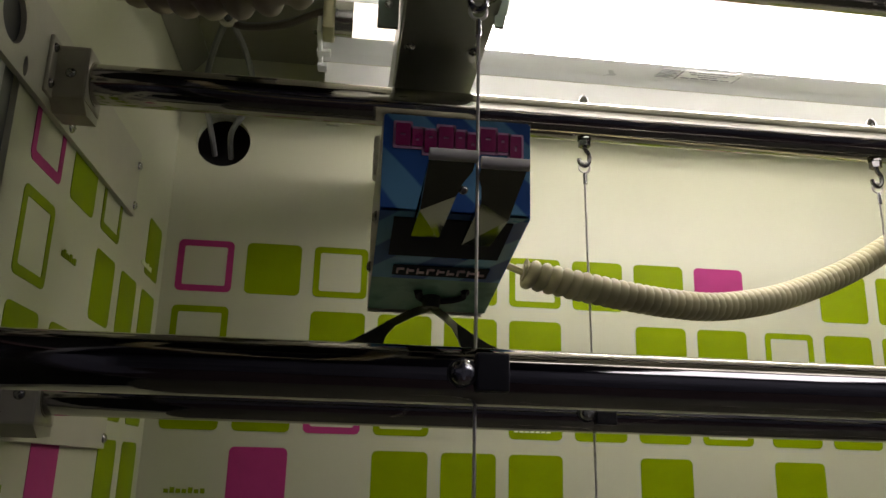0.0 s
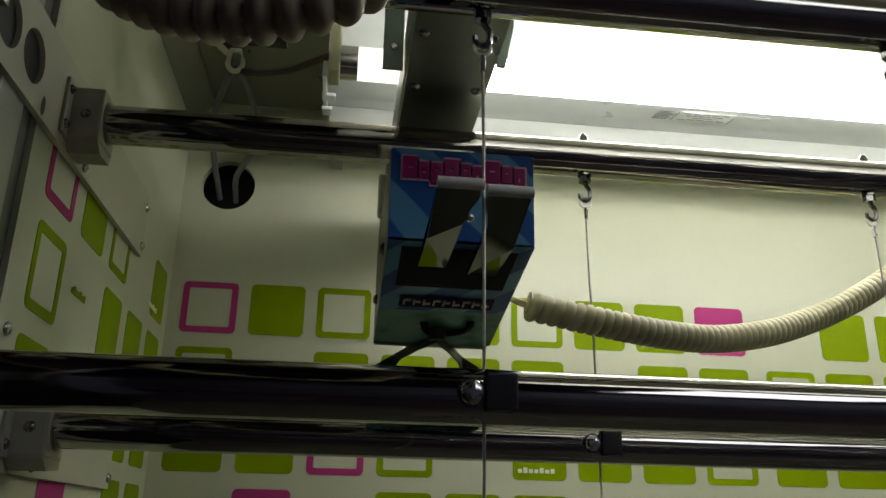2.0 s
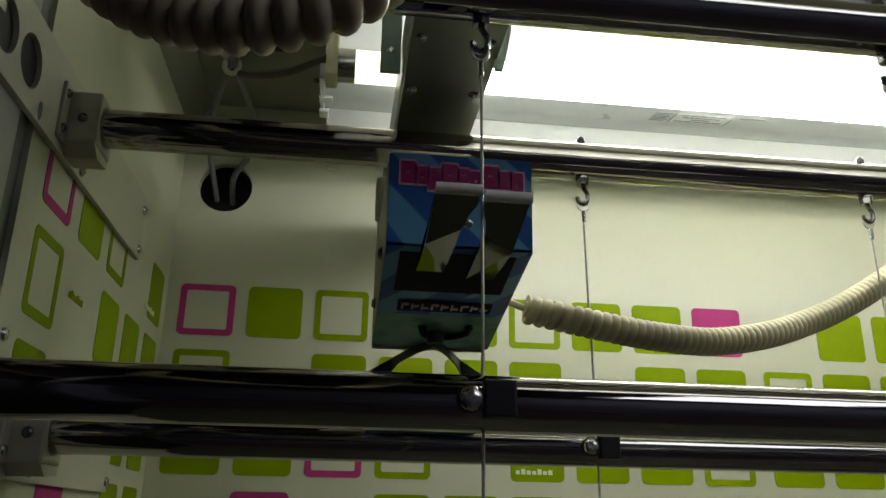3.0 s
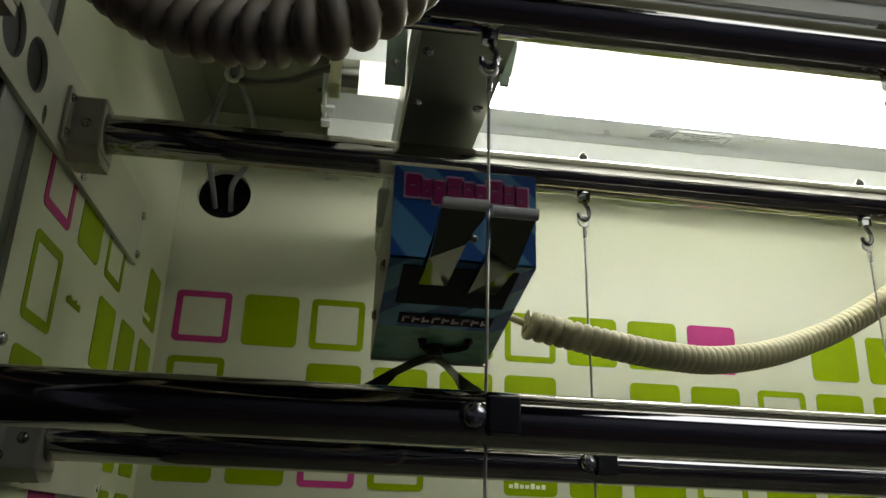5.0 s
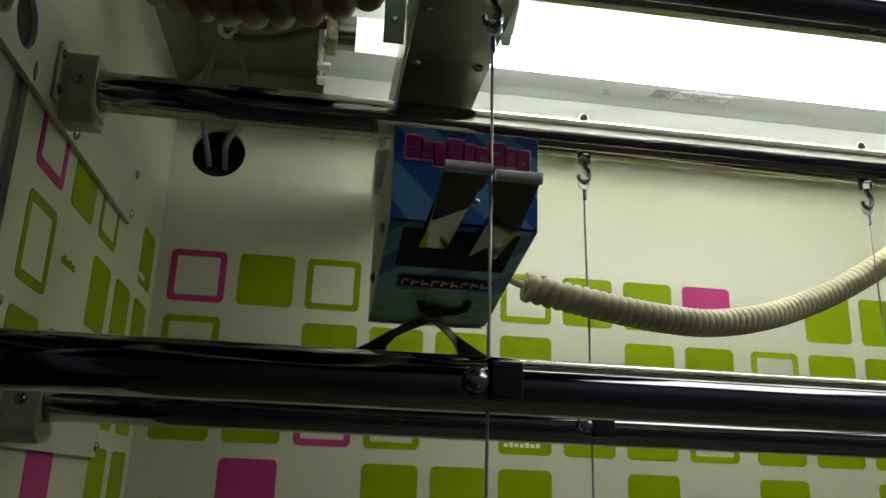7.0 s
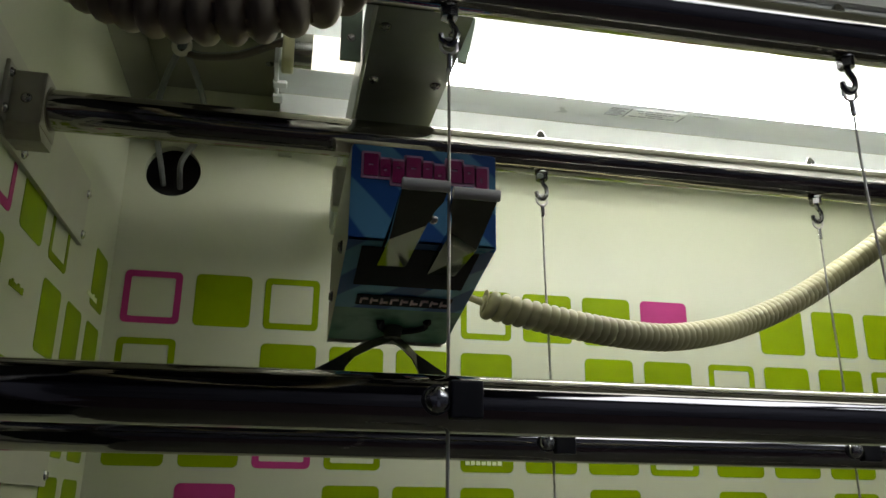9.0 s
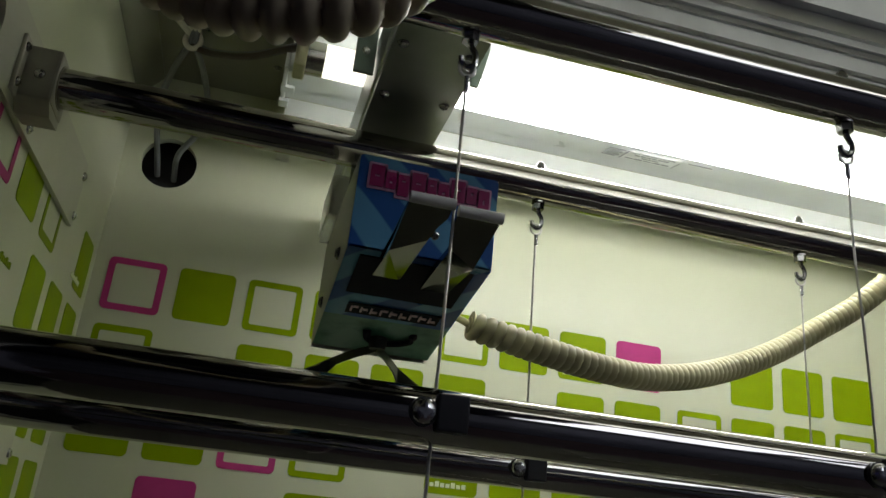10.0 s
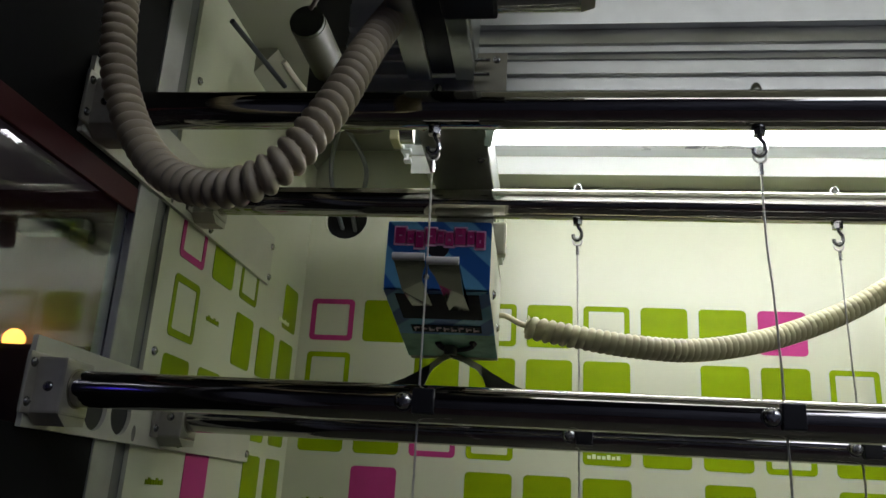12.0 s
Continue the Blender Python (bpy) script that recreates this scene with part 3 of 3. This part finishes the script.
# ---- ridged beam across, track and carriage ----
beam = thing("cross_beam", "ridged grey aluminium beam under the ceiling", "beam")
ridge = [(0.376, 1.750), (0.354, 1.750), (0.355, 1.766), (0.3515, 1.7668), (0.3525, 1.778), (0.3508, 1.7786), (0.3530, 1.7843), (0.3512, 1.7850), (0.3518, 1.7905), (0.3495, 1.7915), (0.3565, 1.808), (0.3510, 1.8095), (0.3500, 1.830), (0.3525, 1.8312), (0.3525, 1.876), (0.376, 1.876)]
part("profile", sheet(ridge, [], X_R + 0.02, lambda u, v, w: (w - 0.02, u, v)), ALU, beam)
for x in (-0.015, 0.45, 0.88):
    part("strut", box(x, x + 0.03, 0.360, 0.372, 1.875, Z_C, 0.001), ALU, beam)
for x0, x1, y, z0, z1 in ((0.094, 0.1185, 0.344, 1.750, 1.7805),):
    hang = thing("beam_bracket", "zinc angle bracket with screws on the cross beam", "bracket", at=(-0.0105, 0, 0))
    part("leaf", sheet([(x0, z0), (x0 + 0.010, z0 - 0.014), (x0 + 0.016, z0 - 0.014), (x1, z0), (x1, z1), (x0, z1)], [], 0.003, lambda u, v, w: (u, y + w, v)), ZINC, hang)
    screw(hang, x0 + 0.0165, y, z1 - 0.006, (0, -1, 0), 0.0034)
    for dz in (0.009, 0.021):
        part("stud", rod((x0, y - 0.006, z0 + dz), (x0 + 0.012, y - 0.006, z0 + dz), 0.0016, 10), STEEL, hang, smooth=True)


track = thing("carriage_track", "grey aluminium track running front to back", "track", at=(-0.0086, 0, 0))
part("body", box(0.038, 0.094, 0.22, 0.86, 1.770, 1.812, 0.002), ALU_Y, track)
part("rib", box(0.040, 0.058, 0.22, 0.86, 1.764, 1.771, 0.001), ALU_Y, track)
part("rib", box(0.077, 0.092, 0.22, 0.86, 1.764, 1.771, 0.001), ALU_Y, track)
part("groove", box(0.0585, 0.0765, 0.221, 0.859, 1.768, 1.7712), GROOVE, track)

for x0, x1, y, z0, z1 in ((0.022, 0.037, 0.50, 1.777, 1.830), (0.0945, 0.106, 0.432, 1.762, 1.815)):
    out = x0 < 0.05
    leaf = [(x0, z0), (x1, z0), (x1, z1), (x0, z1)] if out else [(x0, z0 - 0.018), (x0 + 0.006, z0 - 0.018), (x1, z0 + 0.012), (x1, z1), (x0, z1)]
    hg = part("hanger", sheet(leaf, [], 0.003, lambda u, v, w, y=y: (u, y + w, v)), ZINC_GREEN, track, "greenish zinc hanger plate")
    screw(hg, (x0 + x1) / 2, y, z0 + 0.018, (0, -1, 0), 0.0034)
drive = thing("drive_motor", "black gearbox with a pale grey motor under the track", "motor", at=(-0.011, 0, 0))
part("gearbox", box(0.079, 0.1166, 0.20, 0.266, 1.758, 1.800, 0.003), BLACK, drive)
part("can", rod((0.1166, 0.254, 1.770), (0.170, 0.254, 1.770), 0.0125, 24), STEEL, drive, "pale grey motor can", True)
part("cap", rod((0.170, 0.254, 1.770), (0.179, 0.254, 1.770), 0.0125, 24, 0.010), TIE, drive, "ivory end cap", True)
motor = thing("small_motor", "dull metal motor can hung under the ceiling", "motor")
part("can", rod((-0.085, 0.440, 1.872), (-0.085, 0.520, 1.872), 0.0172, 28), BRASS_DULL, motor, smooth=True)
part("end_disc", rod((-0.085, 0.436, 1.872), (-0.085, 0.4405, 1.872), 0.0165, 28), BLADE, motor, smooth=True)
part("bracket", add_box(box(-0.106, -0.064, 0.520, 0.524, 1.835, Z_C, 0.001), -0.106, -0.064, 0.520, 0.575, 1.832, 1.836, 0.001), BLACK, motor, "black motor bracket")
part("lead", sweep([(-0.083, 0.435, 1.884), (-0.06, 0.42, 1.90), (-0.03, 0.44, 1.905), (0.0, 0.46, 1.90), (0.03, 0.47, 1.88)], 0.0022, 8, 8), CABLE_RED, motor, smooth=True)
rodded = thing("stay_rod", "thin dark rod along the upper side wall", "rod")
part("rod", rod((-0.178, 0.48, 1.902), (-0.163, 0.61, 1.900), 0.003, 10), GROOVE, rodded, smooth=True)

# cables at the ceiling corner
clip = thing("cable_clip", "ivory cable clip screwed to the ceiling", "clip")
ringp = [(-0.141 + 0.008 * math.cos(a), 0.785, 1.940 + 0.010 * math.sin(a)) for a in [2 * math.pi * k / 12 for k in range(13)]]
part("loop", sweep(ringp, 0.003, 8, 3), TIE, clip, smooth=True)
part("foot", box(-0.148, -0.134, 0.777, 0.793, 1.947, Z_C, 0.002), TIE, clip)
screw(clip, -0.127, 0.78, Z_C - 0.0005, (0, 0, -1), 0.003)
for label, mat, pts in (
    ("grey cable from the clip into the wall hole", CABLE, [(-0.142, 0.780, 1.950), (-0.143, 0.787, 1.938), (-0.160, 0.83, 1.928), (-0.172, 0.865, 1.906), (-0.173, 0.895, 1.878), (-0.170, 0.925, 1.856), (-0.170, 0.955, 1.845)]),
    ("grey cable bowed into the wall hole", CABLE, [(-0.138, 0.780, 1.950), (-0.138, 0.787, 1.938), (-0.128, 0.83, 1.928), (-0.121, 0.87, 1.908), (-0.128, 0.893, 1.882), (-0.146, 0.915, 1.860), (-0.150, 0.955, 1.842)]),
    ("dark brown cable from the clip to the tube socket", CABLE_RED, [(-0.145, 0.790, 1.938), (-0.121, 0.778, 1.925), (-0.077, 0.720, 1.897), (-0.045, 0.675, 1.885), (-0.026, 0.650, 1.878)]),
    ("grey cable beside the brown one at the socket", CABLE, [(-0.143, 0.792, 1.943), (-0.121, 0.783, 1.930), (-0.077, 0.725, 1.902), (-0.045, 0.680, 1.889), (-0.026, 0.654, 1.883)]),
    ("ivory cable along the ceiling corner", TIE, [(-0.144, 0.785, 1.946), (-0.165, 0.745, 1.949), (-0.176, 0.690, 1.950), (-0.180, 0.640, 1.951)]),
):
    tagged(finish("cable", sweep(pts, 0.0036, 8, 10), mat, smooth=True), label, "cable", "loose cables")

# ---- the cutter unit ----
unit = thing("cutter_unit", "blue printed prize-cutting unit with scissor blades on an arm", "machine head", at=(-0.0086, -0.001, 0))
UX0, UX1, UY, UZ0, UZ1 = 0.0262, 0.1070, 0.390, 1.604, 1.659
BY, BZ = 0.530, 1.5785
part("arm", sheet([(0.385, 1.752), (0.572, 1.752), (0.572, 1.664), (0.470, 1.664), (0.470, 1.661), (0.575, 1.661), (0.575, 1.755), (0.385, 1.755)], [], 0.058, lambda u, v, w: (0.038 + w, u, v)), DARK_STEEL, unit, "brushed dark steel bracket")
for x in (0.0445, 0.0885):
    for y in (0.415, 0.481):
        screw(unit, x, y, 1.752, (0, 0, -1), 0.0042, HOOK)
part("front_panel", sheet(rounded(UX1 - UX0, UZ1 - UZ0, 0.002), [], 0.0015, lambda u, v, w: (u + (UX0 + UX1) / 2, UY + w, v + (UZ0 + UZ1) / 2)), PANEL, unit, "blue striped front sheet")
slope = (BZ - UZ0) / (BY - UY)
under = lambda u, v, w: (u, UY + v, UZ0 + slope * v + w)
part("lower_panel", sheet(rect(UX0, UX1, 0.0, 0.087), [], 0.0015, under), PANEL, unit, "blue striped sloping underside")
part("hill_panel", sheet(rect(UX0, UX1, 0.087, BY - UY), [], 0.0015, under), HILLS, unit, "green printed sloping underside")
side_prof = [(UY + 0.001, UZ0), (BY, BZ + 0.001), (BY + 0.012, BZ + 0.002), (BY + 0.012, UZ1 - 0.01), (UY + 0.03, UZ1), (UY + 0.001, UZ1)]
for x in (UX0 - 0.0002, UX1 - 0.0012):
    part("side_panel", sheet(side_prof, [], 0.0014, lambda u, v, w, x=x: (x + w, u, v)), PLATE, unit, "white painted side sheet")
for y, z in ((0.43, 1.612), (0.50, 1.600)):
    screw(unit, UX0 - 0.0003, y, z, (-1, 0, 0), 0.004, HOOK)
    screw(unit, UX1 + 0.0003, y, z, (1, 0, 0), 0.004)
part("top_panel", box(UX0, UX1, UY + 0.001, BY + 0.012, UZ1 - 0.0015, UZ1), PLATE, unit)
part("back_panel", box(UX0, UX1, BY + 0.011, BY + 0.0125, BZ, UZ1 - 0.002), PLATE, unit)
part("back_box", box(0.0260, 0.1090, 0.580, 0.596, 1.693, 1.728, 0.003), PLATE, unit, "white painted box behind the arm")
# no cut-out: the opening's darkness is a flat black sheet
part("slot", sheet(rect(UX0 + 0.008, UX1 - 0.008, 0.006, 0.052), [], 0.0008, lambda u, v, w: under(u, v, w - 0.001)), INK, unit, "flat black sheet for the dark opening under the pads")
part("caption", sheet(rect(UX0 + 0.012, UX1 - 0.010, 0.066, 0.080), [], 0.0006, lambda u, v, w: under(u, v, w - 0.001)), INK, unit, "black caption strip")
for k in range(9):
    cap = bmesh.new()
    for v0, v1, a, b in ((0.0692, 0.0762, 0.0004, 0.0016), (0.0688 + 0.0022 * (k % 3), 0.0708 + 0.0022 * (k % 3), 0.0018, 0.0050)):
        u0 = UX0 + 0.014 + k * 0.0062
        vs = [cap.verts.new(under(u, v, w)) for w in (-0.0016, -0.0008) for u, v in ((u0 + a, v0), (u0 + b, v0), (u0 + b, v1), (u0 + a, v1))]
        for f in ((0, 1, 2, 3), (4, 7, 6, 5), (0, 4, 5, 1), (1, 5, 6, 2), (2, 6, 7, 3), (3, 7, 4, 0)):
            cap.faces.new([vs[i] for i in f])
    part("caption_mark", cap, GREY_INK, unit, "pale bars of caption print")
# title as plain shapes
x = UX0 + 0.0062
for w, h, dz, (cu, cv, cw, ch) in (
    (0.0086, 0.0128, 0.0, (0, 0.0, 0.0026, 0.0012)),
    (0.0064, 0.01, -0.0014, (0, -0.0012, 0.0016, 0.0016)),
    (0.0072, 0.0128, -0.0032, (0, 0.0026, 0.002, 0.0012)),
    (0.0088, 0.0128, -0.0004, (0, 0.0, 0.0028, 0.0012)),
    (0.006, 0.0098, -0.0012, (0.0, 0.0014, 0.002, 0.0012)),
    (0.007, 0.0104, -0.0026, (0, -0.0006, 0.0018, 0.0018)),
    (0.009, 0.013, -0.0002, (0.0, 0.0008, 0.003, 0.0014)),
    (0.0066, 0.01, -0.0014, (0, 0.0012, 0.0016, 0.0016)),
    (0.007, 0.0124, -0.003, (0, -0.001, 0.0012, 0.003)),
):
    zc, xc = UZ1 - 0.0118 + dz, x + w / 2
    flat = lambda depth: lambda u, v, q: (xc + u, UY - depth + q, zc + v)
    holes = [rect(cu - cw / 2, cu + cw / 2, cv - ch / 2, cv + ch / 2)]
    part("title_edge", sheet(rounded(w + 0.0018, h + 0.0030, 0.0008, 2), [], 0.0009, flat(0.0008)), TITLE_EDGE, unit, "pale pink edge of the title shapes")
    part("title_shape", sheet(rounded(w - 0.0006, h, 0.0007, 2), holes, 0.0008, flat(0.0015)), TITLE, unit, "magenta title drawn as plain shapes")
    x += w + 0.0004
part("print_disc", rod((0.0665, UY - 0.0006, 1.638), (0.0665, UY + 0.0005, 1.638), 0.0085, 28), INK, unit, "dark printed disc")
# pads that reach forward
def pad_z(u):
    return 1.5962 - 0.27 * (u + 0.02) if u < -0.02 else 1.5962 + 0.02 * (u + 0.02)


for x0, q, dz in ((0.0450, 1, 0.001), (0.0902, -1, -0.0015)):
    plan = [(0.0, -0.0645), (0.0212, -0.0645), (0.0212, -0.054), (0.0185, -0.046), (0.0165, -0.034), (0.0160, 0.034), (0.0, 0.034), (0.0, -0.02)]
    pad = part("pad", sheet(plan, [], 0.0018, lambda u, v, w: (x0 + q * u, 0.386 + v, pad_z(v) + w + dz)), PAD, unit, "polished steel gripping pad")
    part("lip", rod((x0 - q * 0.0003, 0.3215, 1.6088 + dz), (x0 + q * 0.0218, 0.3215, 1.6088 + dz), 0.0028, 12), PAD_LIP, pad, "white rubber lip", True)
    for edge in (0.0, 0.0146):
        fold = [(-0.062, 0.0016), (-0.045 if edge else -0.061, 0.0016), (0.033, 0.0016), (0.033, 0.006), (-0.026, 0.006)]
        part("pad_flange", sheet(fold if edge == 0.0 else fold[2:] + [(-0.026, 0.0016)], [], 0.0014, lambda u, v, w: (x0 + q * (edge + w), 0.386 + u, pad_z(u) + dz + v)), PAD, pad, "upturned steel edge")
screw(unit, 0.0645, 0.350, 1.6035, (0, -1, -1), 0.0024)
# scissor legs
part("hub", rod((0.067, 0.507, 1.5875), (0.067, 0.507, 1.576), 0.0075, 20, 0.0055), BLADE, unit, smooth=True)
LEG = [(0.0, 0.003), (0.010, 0.0025), (0.020, -0.001), (0.030, -0.0085), (0.040, -0.0155), (0.052, -0.021), (0.052, -0.026), (0.036, -0.022), (0.029, -0.024), (0.0265, -0.031), (0.0245, -0.030), (0.0235, -0.0195), (0.021, -0.0115), (0.0165, -0.006), (0.008, -0.003), (0.0, -0.002)]
for q in (-1, 1):
    part("blade", sheet([(q * a * 1.22, b) for a, b in LEG], [], 0.004, lambda u, v, w: (0.067 + u, 0.507 + min(2 * abs(u), 0.05) + w, 1.5765 + v)), BLADE, unit, "dark scissor blade")
# printed swirl round the hub
for q in (-1, 1):
    curl = ((0.003, 0.119), (0.008, 0.113), (0.010, 0.104)) if q < 0 else ((0.005, 0.119), (0.015, 0.115), (0.021, 0.108), (0.020, 0.100))
    pts = [(0.067 + q * a, UY + b, UZ0 + slope * b - 0.0008) for a, b in curl]
    part("swirl", sweep(pts, lambda t, a: 0.0028 if abs(math.cos(a)) > 0.4 else 0.0012, 8, 6), INK, unit, "dark printed swirl", True)


s = screw(None, -0.0493, 0.8278, Z_C - 0.0005, (0, 0, -1), 0.0046, HOOK)
s.name = "ceiling_screw"
tagged(s, "dark pan-head screw in the cabinet ceiling", "screw")
tab = thing("wall_tab", "small off-white tab fixed under the soffit", "bracket")
part("plate", box(-0.034, -0.018, Y_B - 0.006, Y_B - 0.0005, 1.875, 1.8975, 0.001), PLATE, tab)

# ---- hoses ----
def ribbed(name, label, pts, r, depth, pitch, mat, stretch, reach, flare):
    """Spiral hose; the pitch is changed by stretch and the ribs deepened by flare over the first reach."""
    ob = thing(name, label, "hose", "cable hoses")
    curve = even(spline(pts, 40), pitch / 10)

    def radius(s, a):
        near = math.exp(-s / reach)
        turns = (s - stretch * reach * (1 - near)) / pitch
        deep = depth * (1 + flare * near)
        return r - deep + deep * math.sqrt(abs(math.cos(math.pi * turns + a / 2)))

    bm = add_sweep(bmesh.new(), curve, radius, 20)
    part("sleeve", bm, mat, ob, smooth=True)
    for a, b, k in ((curve[0], curve[3], 0.55), (curve[-1], curve[-4], 0.9)):
        part("cuff", rod(a + (a - b) * 0.6, b, r * k, 20), mat, ob, "smooth end cuff", True)
    return ob


ribbed("coil_hose", "ivory spiral cable hose hanging in a loop", [(-0.168, 0.262, 1.950), (-0.157, 0.243, 1.870), (-0.143, 0.230, 1.795), (-0.132, 0.225, 1.712), (-0.118, 0.223, 1.672), (-0.098, 0.217, 1.642), (-0.075, 0.208, 1.621), (-0.051, 0.199, 1.610), (-0.029, 0.191, 1.607), (-0.011, 0.187, 1.612), (0.003, 0.188, 1.625), (0.013, 0.194, 1.645), (0.021, 0.208, 1.673), (0.026, 0.229, 1.709), (0.030, 0.262, 1.752), (0.034, 0.300, 1.797)], 0.0113, 0.0048, 0.0084, HOSE_GREY, -0.3, 0.18, 0.0)
cream = ribbed("cable_hose", "cream ribbed cable hose sagging from the cutter unit", [(0.124, 0.518, 1.606), (0.159, 0.519, 1.600), (0.198, 0.524, 1.595), (0.234, 0.532, 1.593), (0.275, 0.545, 1.595), (0.323, 0.560, 1.605), (0.369, 0.578, 1.621), (0.416, 0.591, 1.642), (0.463, 0.598, 1.669), (0.53, 0.592, 1.716), (0.60, 0.572, 1.79), (0.65, 0.553, 1.87), (0.67, 0.548, 1.945)], 0.0108, 0.0011, 0.0062, HOSE, 0.28, 0.05, 3.2)
part("lead", sweep([(0.0965, 0.533, 1.619), (0.105, 0.530, 1.618), (0.116, 0.523, 1.611), (0.128, 0.518, 1.605)], 0.0026, 10, 8), HOSE, cream, "thin cream cable", True)
